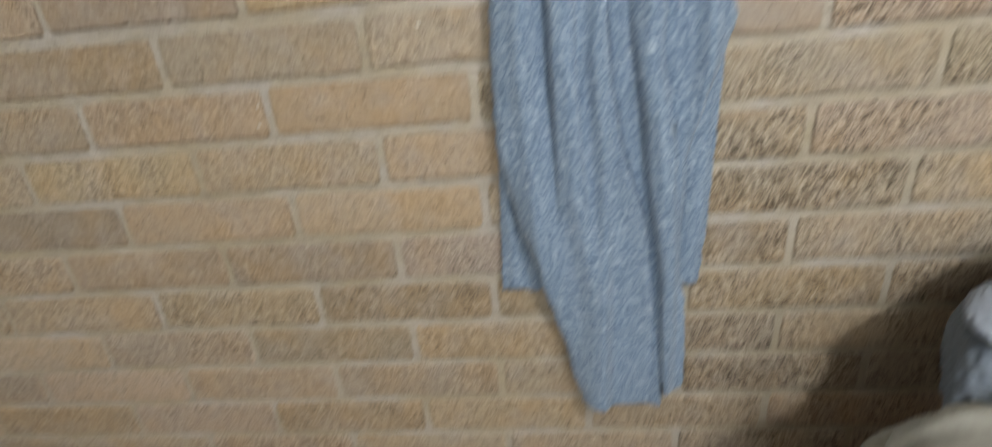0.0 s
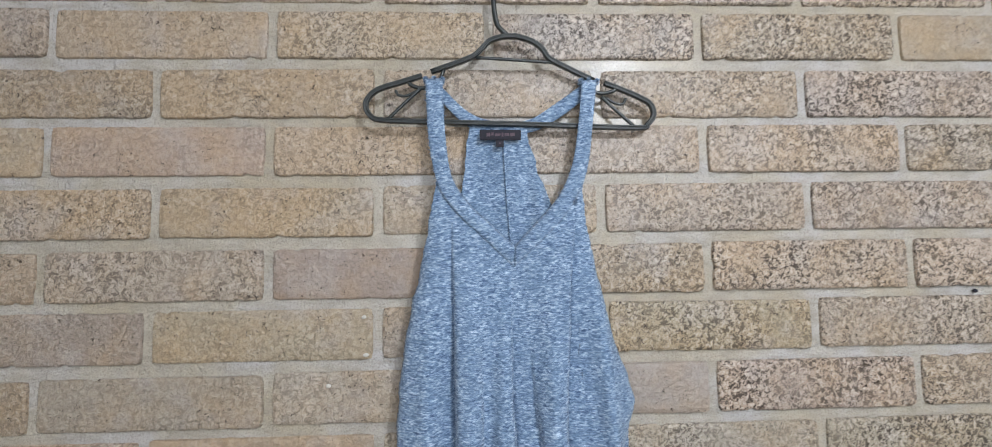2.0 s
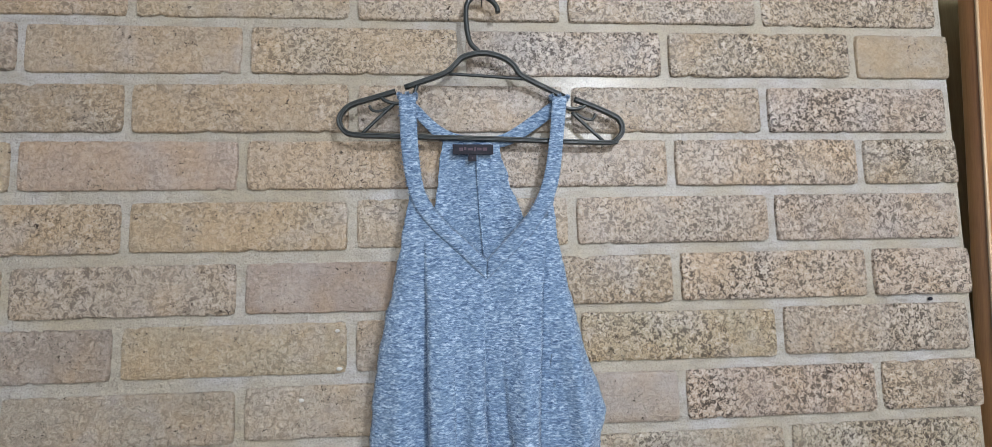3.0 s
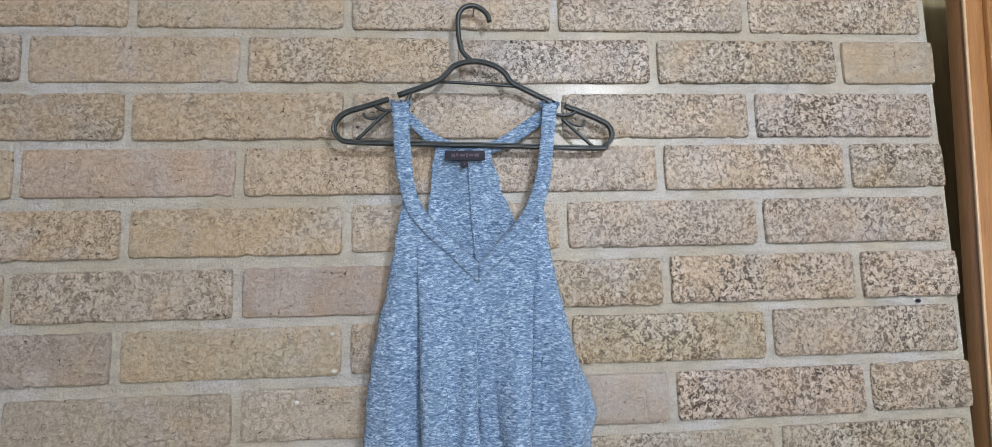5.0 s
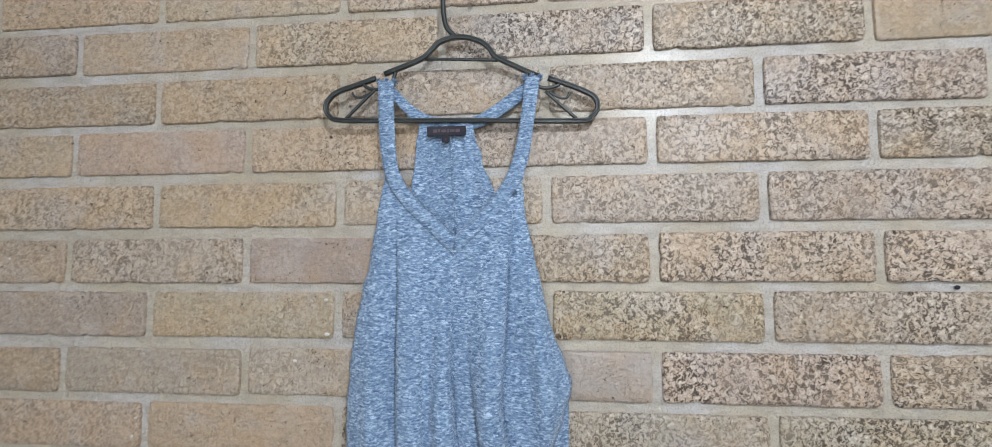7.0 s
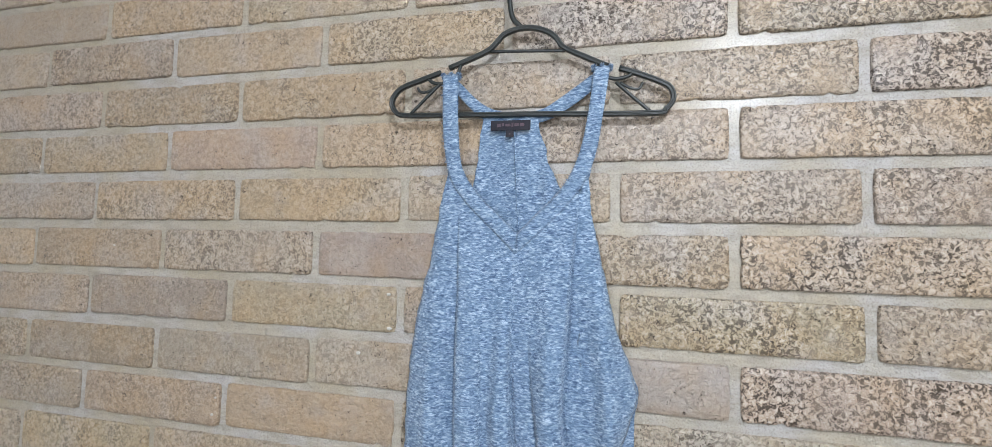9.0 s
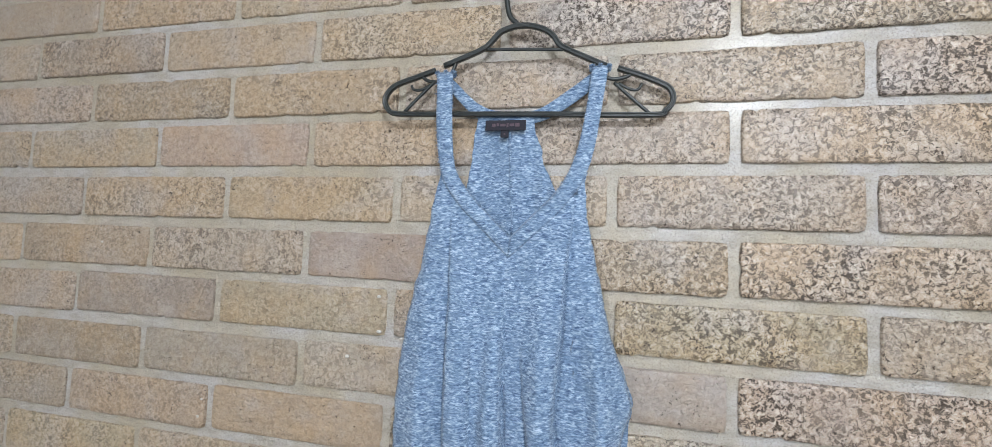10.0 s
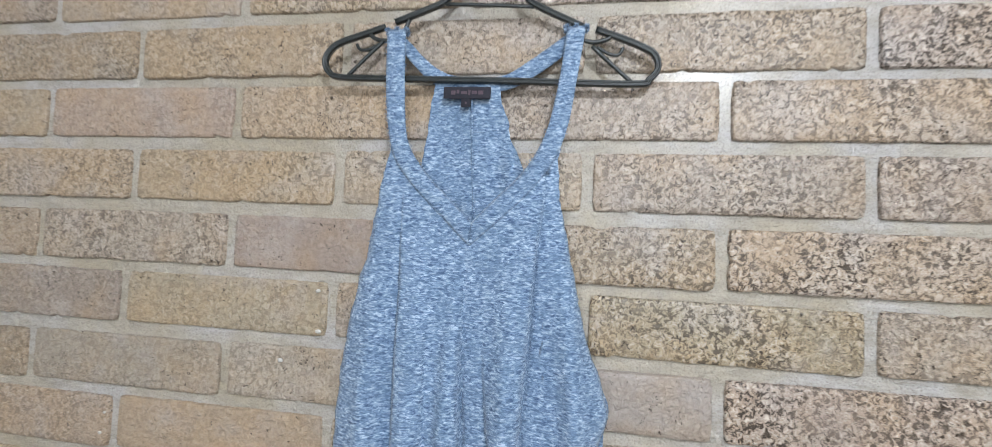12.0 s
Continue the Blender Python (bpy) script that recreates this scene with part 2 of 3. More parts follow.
# ---- hanger and nail ----
HY = -0.022
ARM = [(-0.0035, -0.003), (0.0035, -0.003), (0.0035, -0.0016), (0.0016, -0.001), (0.0016, 0.001), (0.0035, 0.0016), (0.0035, 0.003), (-0.0035, 0.003), (-0.0035, 0.0016), (-0.0016, 0.001), (-0.0016, -0.001), (-0.0035, -0.0016)]
ROUND = lambda r: [(r * math.cos(a), r * math.sin(a)) for a in [2 * math.pi * i / 12 for i in range(12)]]
RIBBED = [(-0.0034, -0.0022), (-0.0026, -0.0036), (-0.0012, -0.0036), (-0.0006, -0.0024), (0.0006, -0.0024), (0.0012, -0.0036), (0.0026, -0.0036), (0.0034, -0.0022), (0.0034, 0.0028), (-0.0034, 0.0028)]


def rod(name, points, section, parent, steps=6, y=HY, label=""):
    return part(name, sweep(bmesh.new(), glide([(x, z, y) for x, z in points], steps), section), PLASTIC, parent, label)


hanger = tagged(new("clothes_hanger"), "black plastic clothes hanger with notched arms on brick wall", "clothes hanger")
rod("hook", [(0.126, 1.927), (0.124, 1.936), (0.117, 1.944), (0.105, 1.950), (0.092, 1.948), (0.083, 1.938), (0.081, 1.921), (0.0825, 1.898), (0.087, 1.881), (0.098, 1.869)], ROUND(0.0036), hanger)
rod("arm", [(-0.004, 1.816), (0.036, 1.831), (0.055, 1.840), (0.065, 1.850), (0.075, 1.860), (0.092, 1.866), (0.104, 1.867), (0.116, 1.866), (0.134, 1.860), (0.147, 1.850), (0.155, 1.838), (0.170, 1.829), (0.217, 1.806)], RIBBED, hanger)
rod("neck_bar", [(0.056, 1.8365), (0.108, 1.834), (0.160, 1.831)], ROUND(0.0022), hanger)
rod("shoulder_loop", [(-0.016, 1.8105), (-0.045, 1.801), (-0.072, 1.792), (-0.085, 1.782), (-0.090, 1.769), (-0.084, 1.756), (-0.069, 1.750), (-0.009, 1.748), (0.130, 1.745), (0.272, 1.741), (0.290, 1.746), (0.299, 1.759), (0.295, 1.774), (0.281, 1.783), (0.258, 1.793), (0.231, 1.803)], RIBBED, hanger, 8)
for pts in ([(-0.018, 1.793), (-0.038, 1.774), (-0.060, 1.752)], [(0.227, 1.784), (0.248, 1.764), (0.271, 1.743)]):
    rod("strut", pts, ROUND(0.0024), hanger)
for pts in ([(-0.036, 1.803), (-0.027, 1.796), (-0.011, 1.794), (0.005, 1.801), (0.013, 1.819)], [(0.201, 1.812), (0.204, 1.799), (0.224, 1.789), (0.241, 1.791), (0.249, 1.796)]):
    rod("notch", pts, ROUND(0.0026), hanger)
for pts in ([(-0.051, 1.790), (-0.047, 1.784), (-0.037, 1.783), (-0.022, 1.790)], [(0.232, 1.783), (0.246, 1.775), (0.256, 1.774), (0.261, 1.782)]):
    rod("strap_hook", pts, ROUND(0.0019), hanger)

nail = tagged(new("wall_nail"), "small dull steel nail driven into the mortar", "nail")
bm = bmesh.new()
bmesh.ops.create_cone(bm, cap_ends=True, segments=12, radius1=0.0008, radius2=0.0008, depth=0.034, matrix=pose(0.1035, -0.008, 1.9455, 90))
part("shank", bm, STEEL, nail)
bm = bmesh.new()
bmesh.ops.create_cone(bm, cap_ends=True, segments=14, radius1=0.0012, radius2=0.0010, depth=0.0010, matrix=pose(0.1035, -0.0255, 1.9455, 90))
part("head", bm, STEEL, nail)

# ---- tank top ----
LEFT = [(1.70, 0.000), (1.665, 0.002), (1.622, -0.005), (1.555, -0.017), (1.506, -0.029), (1.457, -0.038), (1.40, -0.045), (1.35, -0.047), (1.30, -0.047), (1.20, -0.050), (1.10, -0.055), (1.0, -0.060)]
RIGHT = [(1.70, 0.203), (1.65, 0.194), (1.611, 0.197), (1.555, 0.209), (1.506, 0.220), (1.457, 0.231), (1.41, 0.250), (1.38, 0.260), (1.35, 0.255), (1.30, 0.254), (1.2, 0.252), (1.10, 0.250), (1.0, 0.244)]
FRONT_L = [(1.70, 0.000), (1.665, 0.002), (1.622, -0.005), (1.555, -0.017), (1.506, -0.029), (1.457, -0.038), (1.40, -0.045), (1.35, -0.048), (1.24, -0.050), (1.134, -0.030), (1.034, 0.001), (0.96, 0.019), (0.90, 0.037), (0.846, 0.046), (0.805, 0.060)]
FRONT_R = [(1.70, 0.203), (1.65, 0.194), (1.611, 0.197), (1.555, 0.209), (1.506, 0.220), (1.457, 0.231), (1.41, 0.249), (1.38, 0.257), (1.35, 0.248), (1.28, 0.222), (1.2, 0.207), (1.03, 0.206), (0.98, 0.217), (0.9, 0.220), (0.80, 0.220)]
CREASES = [
    # course of the crease, depth (minus: its lip lies on the other side), width of the lip, width of the hollow
    ([(1.57, 0.023), (1.51, 0.025), (1.35, 0.026), (1.20, 0.030)], 0.024, 0.024, 0.016),
    ([(1.62, 0.181), (1.51, 0.172), (1.35, 0.164), (1.28, 0.176), (1.217, 0.188), (1.025, 0.198), (0.95, 0.204)], -0.024, 0.026, 0.018),
    ([(1.50, 0.097), (1.40, 0.097), (1.32, 0.101), (1.256, 0.112), (1.09, 0.155), (0.95, 0.168)], -0.025, 0.022, 0.018),
    ([(1.42, 0.122), (1.406, 0.124), (1.22, 0.149), (1.02, 0.174), (0.70, 0.192)], 0.018, 0.014, 0.014),
    ([(1.44, 0.058), (1.36, 0.059), (1.25, 0.062), (1.18, 0.070)], -0.014, 0.014, 0.010),
]
SWELLS = [
    # course, half width, depth towards the room
    ([(1.58, 0.046), (1.35, 0.044), (1.2, 0.052), (1.0, 0.080)], 0.017, 0.012),
    ([(1.56, 0.148), (1.35, 0.146), (1.2, 0.170), (1.0, 0.186)], 0.015, 0.013),
    ([(1.54, 0.002), (1.35, -0.010), (1.1, 0.000)], 0.015, 0.012),
    ([(1.56, 0.205), (1.35, 0.222), (1.2, 0.228)], 0.013, 0.012),
    ([(1.52, 0.090), (1.35, 0.082), (1.2, 0.094)], 0.010, 0.010),
    ([(1.30, 0.222), (1.20, 0.226), (1.05, 0.228)], 0.006, 0.008),
]


def crease_depth(x, z):
    y = 0.0
    for course, depth, lip, back in CREASES:
        fade = min(1.0, max(0.0, (course[0][0] + 0.05 - z) / 0.2)) * min(1.0, max(0.0, (z - course[-1][0] + 0.08) / 0.2))
        d = x - lerp(course, z)
        if depth < 0:
            d = -d
        a = abs(depth) * fade
        y += -a * math.exp(-d / lip) * 0.5 if d > 0 else a * math.exp(d / back) * 0.5
        y += a * 0.24 * math.exp(-(d / 0.0030) ** 2)
    for course, wide, depth in SWELLS:
        fade = min(1.0, max(0.0, (course[0][0] - z) / 0.15))
        y -= fade * depth * math.exp(-((x - lerp(course, z)) / wide) ** 2)
    return y


def panel(name, left, right, z_top, z_bot, depth, parent, label="", cols=130, rows=190):
    """A hanging sheet of cloth between two side outlines; z_top and z_bot are functions of x, depth of x and z."""
    bm = bmesh.new()
    grid = []
    for i in range(rows + 1):
        row = []
        for j in range(cols + 1):
            u, v = j / cols, i / rows
            x = 0.1
            z = 1.4
            for _ in range(4):
                z = z_top(x) + (z_bot(x) - z_top(x)) * v
                xl, xr = lerp(left, z), lerp(right, z)
                x = xl + (xr - xl) * u
            rim = min(u, 1 - u) * (xr - xl)
            y = depth(x, z) + 0.014 * math.exp(-rim / 0.008) * min(1.0, max(0.15, (1.66 - z) / 0.12))
            wob = 0.0022 * noise.noise((x * 16, z * 11, 3.1)) + 0.0011 * noise.noise((x * 60, z * 42, 7.7))
            edge = (0.0012 * noise.noise((z * 160, u * 3, 5.0)) + 0.0022 * noise.noise((z * 48, u * 3, 9.0))) * math.exp(-rim / 0.006)
            row.append(bm.verts.new((x + edge, min(y + wob, -0.006), z)))
        grid.append(row)
    for r, s in zip(grid, grid[1:]):
        for j in range(cols):
            bm.faces.new((r[j], r[j + 1], s[j + 1], s[j]))
    ob = part(name, bm, KNIT, parent, label)
    mod = ob.modifiers.new("thickness", "SOLIDIFY")
    mod.thickness, mod.offset = 0.0016, 0
    return ob


def vee(x):
    """The lower edge of the front neckline."""
    if x <= 0.102:
        return 1.575 + 0.095 * min(1.0, (0.102 - x) / 0.090) ** 1.08
    return 1.575 + 0.095 * min(1.0, (x - 0.102) / 0.083) ** 1.12


def front_hem(x):
    return 0.792 + (0.032 if x > 0.186 else 0.0) + 0.02 * max(0.0, (0.08 - x) / 0.04) ** 2


def front_depth(x, z):
    return -0.043 + 0.010 * max(0.0, (z - 1.60) / 0.07) + crease_depth(x, z)


def ribbon(name, left, right, ys, parent, label="", wide=6, steps=10, lies=False):
    """A strip of doubled cloth between two edge curves of (x, z), at depths ys from end to end; its lower part may lie on the front."""
    a, b = glide([(x, z, 0) for x, z in left], steps), glide([(x, z, 0) for x, z in right], steps)
    n = max(len(a), len(b))
    pick = lambda c, t: c[min(int(t * (len(c) - 1)), len(c) - 2)].lerp(c[min(int(t * (len(c) - 1)), len(c) - 2) + 1], t * (len(c) - 1) - min(int(t * (len(c) - 1)), len(c) - 2))
    bm = bmesh.new()
    grid = []
    for i in range(n):
        t = i / (n - 1)
        k = t * (len(ys) - 1)
        y = ys[min(int(k), len(ys) - 2)] + (ys[min(int(k), len(ys) - 2) + 1] - ys[min(int(k), len(ys) - 2)]) * (k - min(int(k), len(ys) - 2))
        p, q = pick(a, t), pick(b, t)
        row = []
        for j in range(wide + 1):
            s = j / wide
            m = p.lerp(q, s)
            d = y
            if lies:
                w = min(1.0, max(0.0, (1.685 - m[1]) / 0.05))
                d = y + (front_depth(m[0], m[1]) - 0.0004 - 0.0016 * s + 0.012 * max(0.0, s - 0.72) - y) * w
            row.append(bm.verts.new((m[0], d - 0.0012 * math.sin(math.pi * s) + 0.0005 * noise.noise((t * 30, s * 3, len(name))), m[1])))
        grid.append(row)
    for r, q in zip(grid, grid[1:]):
        for j in range(wide):
            bm.faces.new((r[j], r[j + 1], q[j + 1], q[j]))
    ob = part(name, bm, KNIT, parent, label)
    mod = ob.modifiers.new("thickness", "SOLIDIFY")
    mod.thickness, mod.offset = 0.0026, 0
    return ob


top = tagged(new("tank_top"), "heather blue knit racerback tank top on a black hanger", "tank top")
panel("front_panel", FRONT_L, FRONT_R, lambda x: vee(x) - 0.004, front_hem, front_depth, top)
BACK_L = [(1.745, 0.046), (1.69, 0.040), (1.64, 0.033), (1.60, 0.010), (1.555, -0.013), (1.506, -0.025)] + LEFT[5:]
BACK_R = [(1.745, 0.122), (1.69, 0.136), (1.64, 0.155), (1.60, 0.180), (1.555, 0.204), (1.506, 0.216)] + RIGHT[5:]
panel("back_panel", BACK_L, BACK_R, lambda x: 1.745, lambda x: 1.003 - 0.006 * (x + 0.06) / 0.3 + 0.0025 * math.sin(x * 130), lambda x, z: -0.0125 + 0.0028 * math.sin(x * 150 + z * 6.0 + 2.0 * math.sin(x * 40)) * min(1.0, max(0.0, (1.74 - z) / 0.06)) + 0.0015 * math.sin(x * 55 + z * 2.0) - 0.006 * max(0.0, (z - 1.68) / 0.065), top, cols=90, rows=150)


def fuzz(name, panels, count, seed, parent, label):
    """Loose fibres that stand off the knit, thickest along its edges."""
    rnd = random.Random(seed)
    bm = bmesh.new()
    for ob in panels:
        verts = [v.co.copy() for v in ob.data.vertices]
        norms = [v.normal.copy() for v in ob.data.vertices]
        loose = {v for e in ob.data.edges for v in e.vertices}
        rims = [i for i in loose if abs(norms[i][0]) > 0.55]
        for k in range(count):
            i = rnd.choice(rims) if rims and k % 5 < 2 else rnd.randrange(len(verts))
            out = norms[i] if norms[i][1] < 0 else -norms[i]
            d = (out * rnd.uniform(0.2, 0.9) + Vector((rnd.gauss(0, 0.8), rnd.gauss(0, 0.2), rnd.gauss(0, 0.6)))).normalized()
            if d[1] > 0.2:
                d[1] = -d[1]
            bend = Vector((rnd.gauss(0, 1), rnd.gauss(0, 0.3), rnd.gauss(0, 1))) * 0.5
            size, wide = rnd.uniform(0.002, 0.0055), rnd.uniform(0.00010, 0.00022)
            side = d.cross(Vector((0, 1, 0.2))).normalized() * wide
            p, q = verts[i], verts[i] + d * size * 0.55
            e = q + (d + bend).normalized() * size * 0.45
            a0, a1, b0, b1, c0 = (bm.verts.new(w) for w in (p - side, p + side, q - side * 0.8, q + side * 0.8, e))
            bm.faces.new((a0, a1, b1, b0))
            bm.faces.new((b0, b1, c0))
    ob = part(name, bm, KNIT, parent, label)
    return tagged(ob, kind="stuff")


# neckband: from one strap down into the V and up the other
ribbon("strap", [(-0.011, 1.803), (-0.008, 1.735), (-0.001, 1.685), (0.010, 1.650), (0.034, 1.619), (0.066, 1.588), (0.100, 1.556)], [(0.011, 1.803), (0.014, 1.735), (0.020, 1.682), (0.030, 1.656), (0.050, 1.630), (0.075, 1.606), (0.102, 1.580)], [-0.027, -0.030, -0.034, -0.0385, -0.0435, -0.0460, -0.0470], top, lies=True)
ribbon("strap", [(0.219, 1.803), (0.211, 1.742), (0.203, 1.690), (0.190, 1.652), (0.168, 1.619), (0.138, 1.588), (0.102, 1.555)], [(0.199, 1.803), (0.192, 1.742), (0.182, 1.690), (0.168, 1.655), (0.150, 1.630), (0.127, 1.606), (0.103, 1.580)], [-0.027, -0.030, -0.034, -0.0385, -0.0435, -0.0468, -0.0482], top, lies=True)
# straps of the racer back, and the band along the back neckline
ribbon("back_strap", [(-0.002, 1.804), (0.010, 1.796), (0.039, 1.768), (0.065, 1.754), (0.098, 1.750), (0.130, 1.754), (0.165, 1.776), (0.195, 1.797), (0.206, 1.804)], [(-0.006, 1.790), (0.008, 1.778), (0.034, 1.752), (0.058, 1.738), (0.098, 1.734), (0.136, 1.738), (0.172, 1.758), (0.200, 1.779), (0.212, 1.789)], [-0.020, -0.017, -0.015, -0.0145, -0.0145, -0.0145, -0.015, -0.017, -0.020], top)
for x in (0.000, 0.209):
    bm = sweep(bmesh.new(), [Vector((x - 0.0105, 1.8035, -0.022)), Vector((x, 1.8045, -0.022)), Vector((x + 0.0105, 1.8035, -0.022))], [(0.0022 * math.cos(a), 0.006 * math.sin(a)) for a in [2 * math.pi * i / 12 for i in range(12)]])
    part("strap_fold", bm, KNIT, top)
bm = sweep(bmesh.new(), glide([(0.092, 1.733, -0.0225), (0.095, 1.66, -0.0165), (0.101, 1.575, -0.0160)]), ROUND(0.0013))
part("seam", bm, KNIT, top)
fuzz("fuzz", [o for o in top.children if o.name.startswith(("front_panel", "back_panel", "strap"))], 2400, 4, top, "fine loose fibres of the knit")
tag = part("label", box(bmesh.new(), (0.060, -0.0275, 1.7225), (0.115, -0.0262, 1.7365), 0.0005), LABELCLOTH, top, "black woven label with rose lettering")
for x0, x1, z0, z1 in ((0.069, 0.074, 1.7272, 1.7318), (0.0755, 0.0785, 1.7285, 1.7325), (0.0805, 0.0875, 1.7280, 1.7312), (0.089, 0.0915, 1.7268, 1.7325), (0.093, 0.099, 1.7282, 1.7316), (0.1005, 0.1065, 1.7275, 1.7320)):
    part("label_mark", box(bmesh.new(), (x0, -0.0278, z0), (x1, -0.0275, z1)), LABELMARK, tag, smooth=False)
part("size_tab", box(bmesh.new(), (0.081, -0.0273, 1.713), (0.092, -0.0262, 1.7225), 0.0005), LABELCLOTH, top, "small black size tab")
part("size_mark", box(bmesh.new(), (0.0855, -0.0276, 1.7165), (0.0875, -0.0273, 1.719)), LABELMARK, tag, smooth=False)


# hanger and garment stand a little turned from the wall
TURNED = pose(0.1, HY, 0, 0, 0, 1.7) @ pose(-0.1, -HY, 0)
hanger.matrix_basis = TURNED
top.matrix_basis = TURNED

# ---- side table with laundry ----
def side_table():
    table = tagged(new("side_table"), "plain brown wooden side table holding laundry, against the brick wall", "table")
    part("tabletop", box(bmesh.new(), (0.27, -0.64, 0.58), (1.46, -0.02, 0.605), 0.004), TABLEWOOD, table)
    for x in (0.38, 1.36):
        for y in (-0.60, -0.10):
            part("leg", box(bmesh.new(), (x, y, 0), (x + 0.04, y + 0.04, 0.58), 0.003), TABLEWOOD, table)
    return table


def heap(name, centre, size, foot, rumple, seed, mat, label="", category="", parent=None, turn=0.0, square=1.0):
    """A crumpled heap of cloth: a dome with ridged folds and a flat underside."""
    bm = bmesh.new()
    bmesh.ops.create_icosphere(bm, subdivisions=6, radius=1)
    for v in bm.verts:
        d = v.co.normalized()
        b = Vector([math.copysign(abs(a) ** square, a) for a in d])
        q = d * 1.6 + Vector((seed, 0, 0))
        warp = Vector((noise.noise(q), noise.noise(q + Vector((9, 0, 0))), noise.noise(q + Vector((0, 9, 0)))))
        ridge = 1 - abs(noise.noise(q * 1.7 + warp * 1.2)) * 2
        r = 1 + rumple * (0.22 * noise.noise(q) + 0.12 * ridge + 0.05 * (1 - abs(noise.noise(q * 4 + warp * 2)) * 2))
        p = Matrix.Rotation(radians(turn), 3, "Z") @ Vector((b[0] * r * size[0], b[1] * r * size[1], b[2] * r * size[2]))
        v.co = Vector((centre[0] + p[0], centre[1] + p[1], max(centre[2] + p[2], foot)))
    return tagged(part(name, bm, mat, parent, label), category=category)


side_table()
heap("cotton_sheet", (0.84, -0.39, 0.63), (0.55, 0.20, 0.46), 0.605, 0.32, 3.0, WHITECLOTH, "crumpled pale grey cotton sheet heaped on the side table", "laundry", square=0.65)
jumper = tagged(new("blue_jumper"), "slate blue jumper bundled against the grey sheet", "clothing")
heap("body", (0.610, -0.125, 0.955), (0.170, 0.065, 0.085), 0.84, 0.45, 8.0, BLUECLOTH, parent=jumper, turn=42)
heap("sleeve", (0.560, -0.150, 1.030), (0.085, 0.040, 0.018), 0.96, 0.35, 21.0, PALECLOTH, "paler blue-grey folded sleeve", parent=jumper, turn=42)
heap("collar", (0.630, -0.095, 1.052), (0.080, 0.040, 0.016), 0.98, 0.35, 33.0, DARKCLOTH, "dark plum ribbed collar", parent=jumper, turn=42)

# ---- small marks on the wall ----
stub = tagged(new("nail_stub"), "small dark rusty nail stub in the mortar joint", "nail")
bm = bmesh.new()
bmesh.ops.create_icosphere(bm, subdivisions=2, radius=0.0035, matrix=pose(0.755, 0.002, 1.511) @ Matrix.Diagonal((1, 0.7, 0.8, 1)))
part("stub", bm, LABELCLOTH, stub)
SPLASH = plain_material("white_mortar_splash", (0.50, 0.48, 0.44), (0.62, 0.60, 0.56), 300, 0.6, 0.0004)
for i, (x, z) in enumerate(((-0.623, 1.552), (-0.097, 1.49), (-0.094, 1.44), (-0.393, 1.312), (-0.398, 1.285), (-0.143, 1.401))):
    bm = bmesh.new()
    bmesh.ops.create_icosphere(bm, subdivisions=2, radius=0.0024 + 0.0006 * (i % 3))
    for v in bm.verts:
        v.co *= 1 + 0.3 * noise.noise(v.co * 400 + Vector((i * 5, 0, 0)))
        v.co = Vector((x + v.co[0], -0.0005 + v.co[1] * 0.5, z + v.co[2] * 0.8))
    part("mortar_splash", bm, SPLASH, wall)

# ---- bricks ----
PITCH, COURSE, BED, HEAD = 0.30, 0.0819, 0.0142, 0.0118


def brick_mesh(length, seed):
    """A brick with a worn, uneven outline, a few chipped spots and a rounded front edge."""
    rnd = random.Random(seed)
    hx, hz, dy = length / 2, (COURSE - BED) / 2, 0.10
    nx = max(3, round(length / 0.0075))
    ring = [(-hx + 2 * hx * i / nx, -hz) for i in range(nx)] + [(hx, -hz + 2 * hz * i / 6) for i in range(6)]
    ring += [(hx - 2 * hx * i / nx, hz) for i in range(nx)] + [(-hx, hz - 2 * hz * i / 6) for i in range(6)]
    bm = bmesh.new()
    jag = []
    for x, z in ring:
        j = 0.0011 * noise.noise((x * 30, z * 30, seed * 7.3)) + 0.0008 * noise.noise((x * 110, z * 110, seed * 3.1))
        jag.append(j + (rnd.uniform(0.0015, 0.0035) if rnd.random() < 0.025 else 0))
    tilt = rnd.gauss(0, 0.0005), rnd.gauss(0, 0.0005)

    def loop(inset, y, wobble):
        out = []
        for (x, z), j in zip(ring, jag):
            kx, kz = (hx - inset - abs(j) * wobble) / hx, (hz - inset - j * wobble) / hz
            corner = 0.0016 if abs(x) > hx * 0.99 and abs(z) > hz * 0.99 else 0
            out.append(bm.verts.new((x * kx - math.copysign(corner, x), y + tilt[0] * x / hx + tilt[1] * z / hz, z * kz - math.copysign(corner, z))))
        return out

    loops = [loop(0, dy, 0), loop(0, 0.0050, 1), loop(0.0006, 0.0009, 1), loop(0.0022, 0, 1), loop(0.009, -0.0003, 0)]
    for a, b in zip(loops, loops[1:]):
        for i in range(len(ring)):
            bm.faces.new((a[i], a[(i + 1) % len(ring)], b[(i + 1) % len(ring)], b[i]))
    bm.faces.new(loops[-1])
    return mesh_of("brick", bm, BRICK)


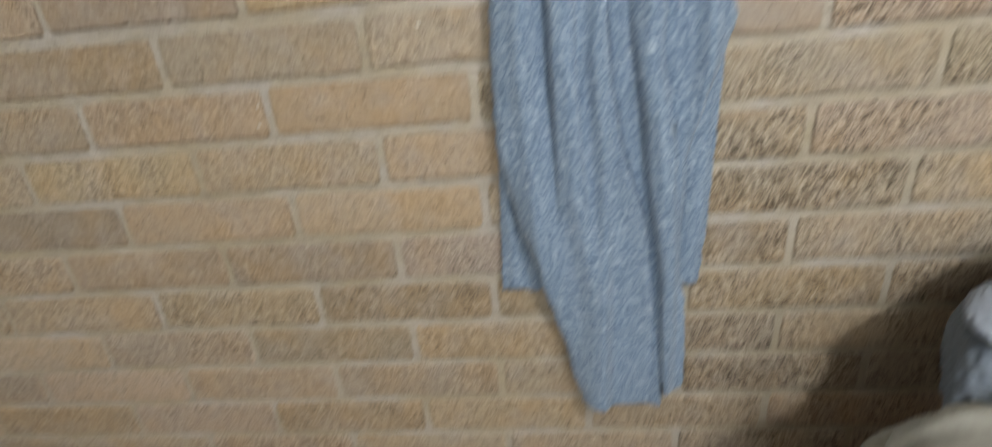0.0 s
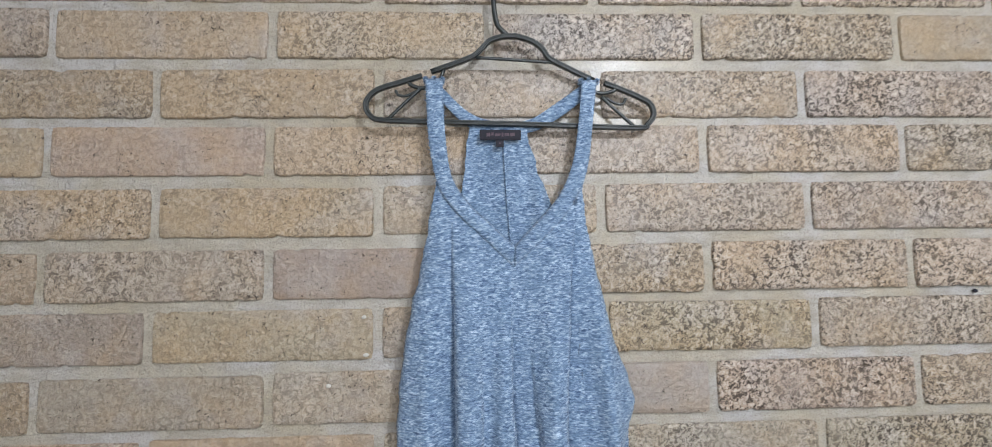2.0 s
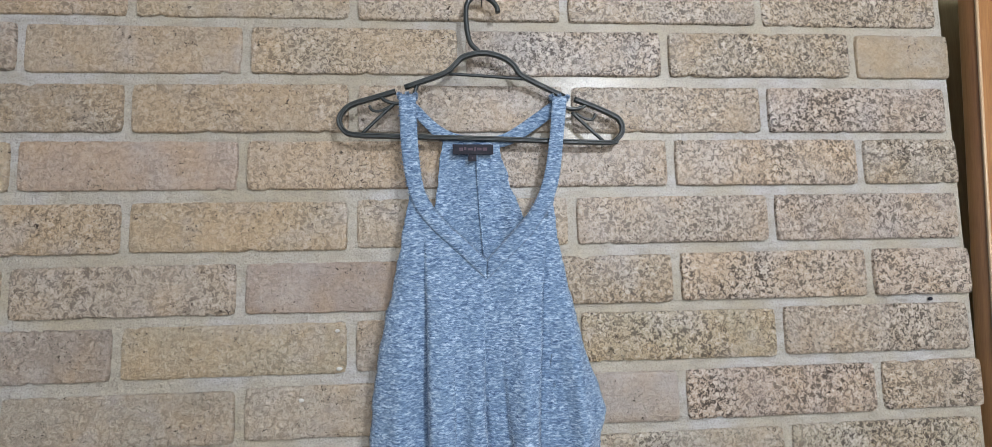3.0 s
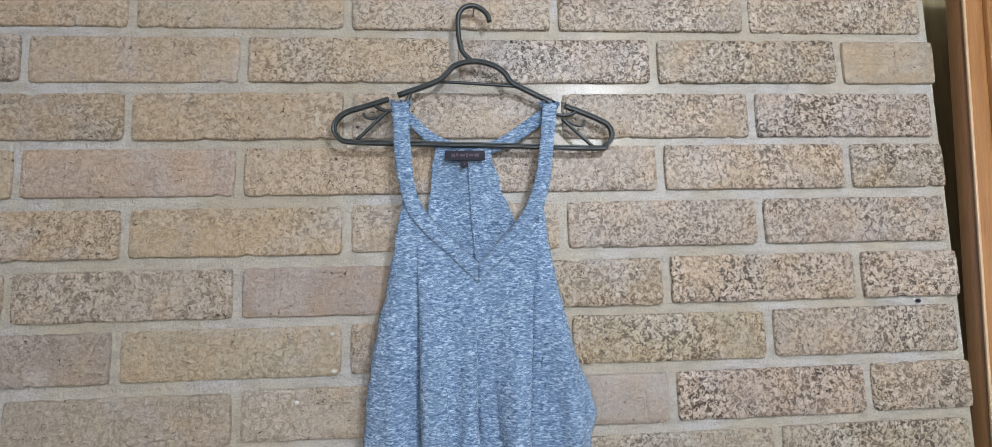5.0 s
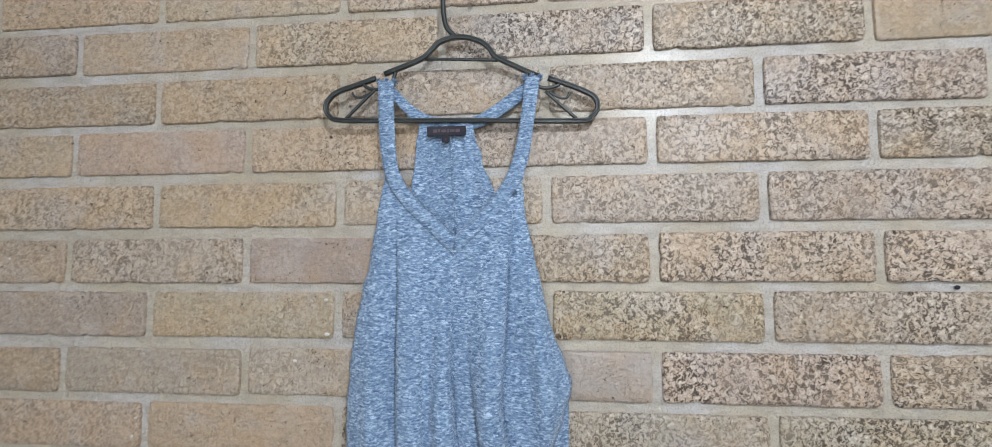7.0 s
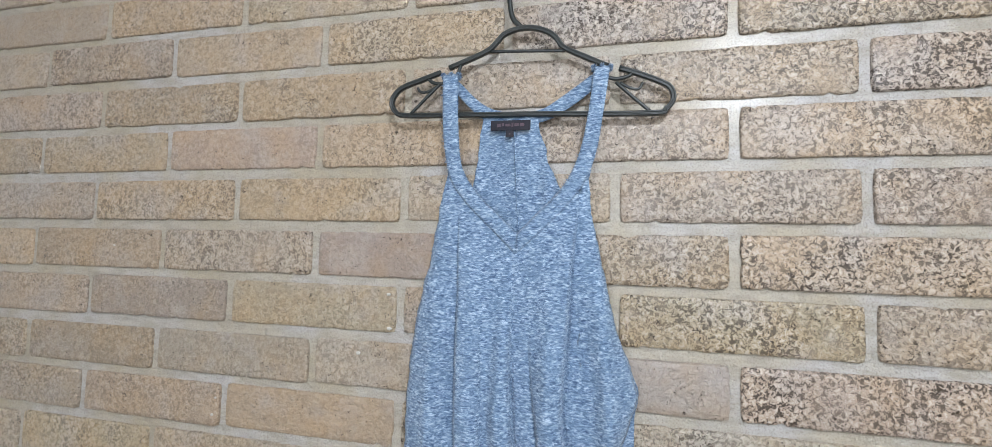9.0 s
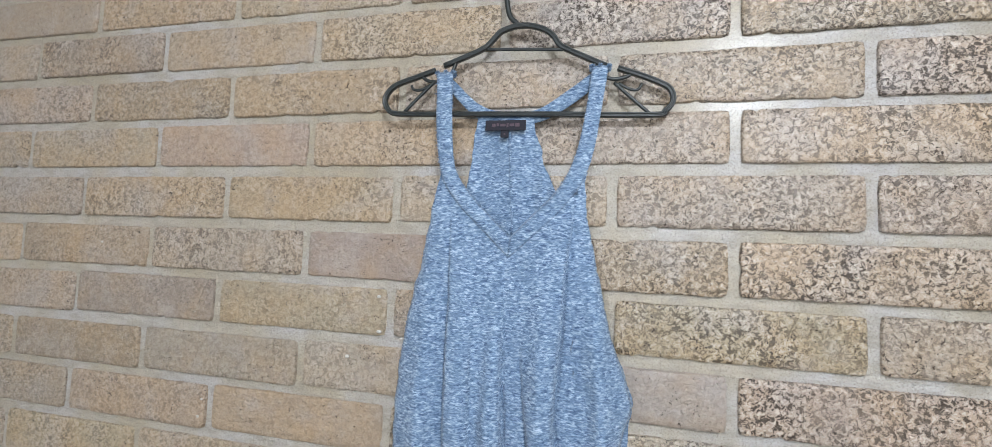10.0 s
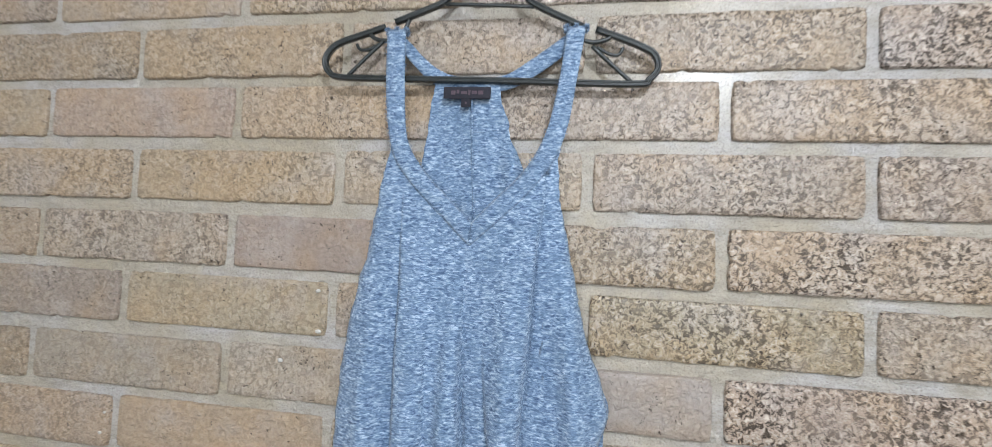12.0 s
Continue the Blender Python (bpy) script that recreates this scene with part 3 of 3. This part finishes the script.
FULL = [brick_mesh(PITCH - HEAD, s) for s in range(14)]
HALF = [brick_mesh(PITCH / 2 - HEAD, 100 + s) for s in range(5)]
PINK, YELLOW, DARK, COOL = (1.03, 1.01, 1.08), (1.04, 1.0, 0.94), (0.84, 0.83, 0.82), (0.95, 0.97, 1.05)
TINTS = {
    PINK: ((5, 1), (5, 7), (3, 5), (7, 5), (2, 6), (0, -4), (3, -1), (9, 5), (10, -2)),
    YELLOW: ((1, 7), (6, 4), (3, 1), (2, 0), (8, 0), (9, -3), (9, 1), (4, -2), (10, 0), (1, -1), (0, -2)),
    DARK: ((2, -2), (7, -1), (6, -2), (7, -3), (10, -4), (11, -1), (12, 0), (13, -1), (1, -3)),
    COOL: ((7, 3), (4, 6), (4, 4), (6, 6), (1, 3), (10, 1), (8, 6), (11, 1)),
}
SMOOTH = {(5, 1), (1, 7), (7, 3), (8, 0), (0, -4)}
TINT_OF = {place: tint for tint, places in TINTS.items() for place in places}
# how far the upright joints stand off the even bond, and the bed joints off level
STRAY = {-6: 0.012, -5: 0.0, -4: 0.004, -3: -0.004, -2: 0.001, -1: -0.002, 1: 0.002, 2: -0.001, 3: -0.003, 4: -0.009}
RISE = {1: 0.0006, 2: -0.0012, 3: 0.0014, 5: -0.0008, 7: -0.0006}
rnd = random.Random(5)
JOINTS = {(c, k): (k + 0.5) * 0.15 + STRAY.get(k, 0.0) + rnd.gauss(0, 0.0016) for c in range(-8, 19) for k in range(-18, 9)}
for c in range(-8, 19):
    level = 1.5915 - (c - 4.5) * COURSE + RISE.get(c, 0.0)
    if not 0.03 < level < TOP - 0.03:
        continue
    fall = 0.007 * min(1.0, max(-0.3, (c - 3) / 4))
    for k in range(-14, 8):
        if (k + c) % 2:
            continue
        lo, hi = JOINTS[c, k - 3] + HEAD / 2, JOINTS[c, k - 1] - HEAD / 2
        if lo < WEST:
            continue
        kinds, size = FULL, PITCH - HEAD
        if k == 7:
            kinds, size, hi = HALF, PITCH / 2 - HEAD, END + rnd.uniform(0.001, 0.004)
        elif k == 6:
            hi = END - rnd.uniform(0.008, 0.011)
        mid = (lo + hi) / 2
        ob = new("brick", rnd.choice(kinds))
        ob.parent = wall
        ob.matrix_basis = pose(mid, rnd.gauss(0, 0.0007), level + fall * (mid - 0.1) + rnd.gauss(0, 0.0007), 0, rnd.gauss(0, 0.12), 0) @ Matrix.Diagonal(((hi - lo) / size, 1, 1, 1))
        g = rnd.gauss(1.0, 0.07)
        tint = TINT_OF.get((c, k), (1, 1, 1))
        grit = rnd.uniform(0.8, 1.0) if mid > 0.1 else rnd.uniform(0.36, 0.7)
        if (c, k) in SMOOTH:
            grit, g = 0.22, g * 0.88
        ob.color = (g * tint[0] * rnd.gauss(1, 0.02), g * tint[1], g * tint[2] * rnd.gauss(1, 0.025), grit)
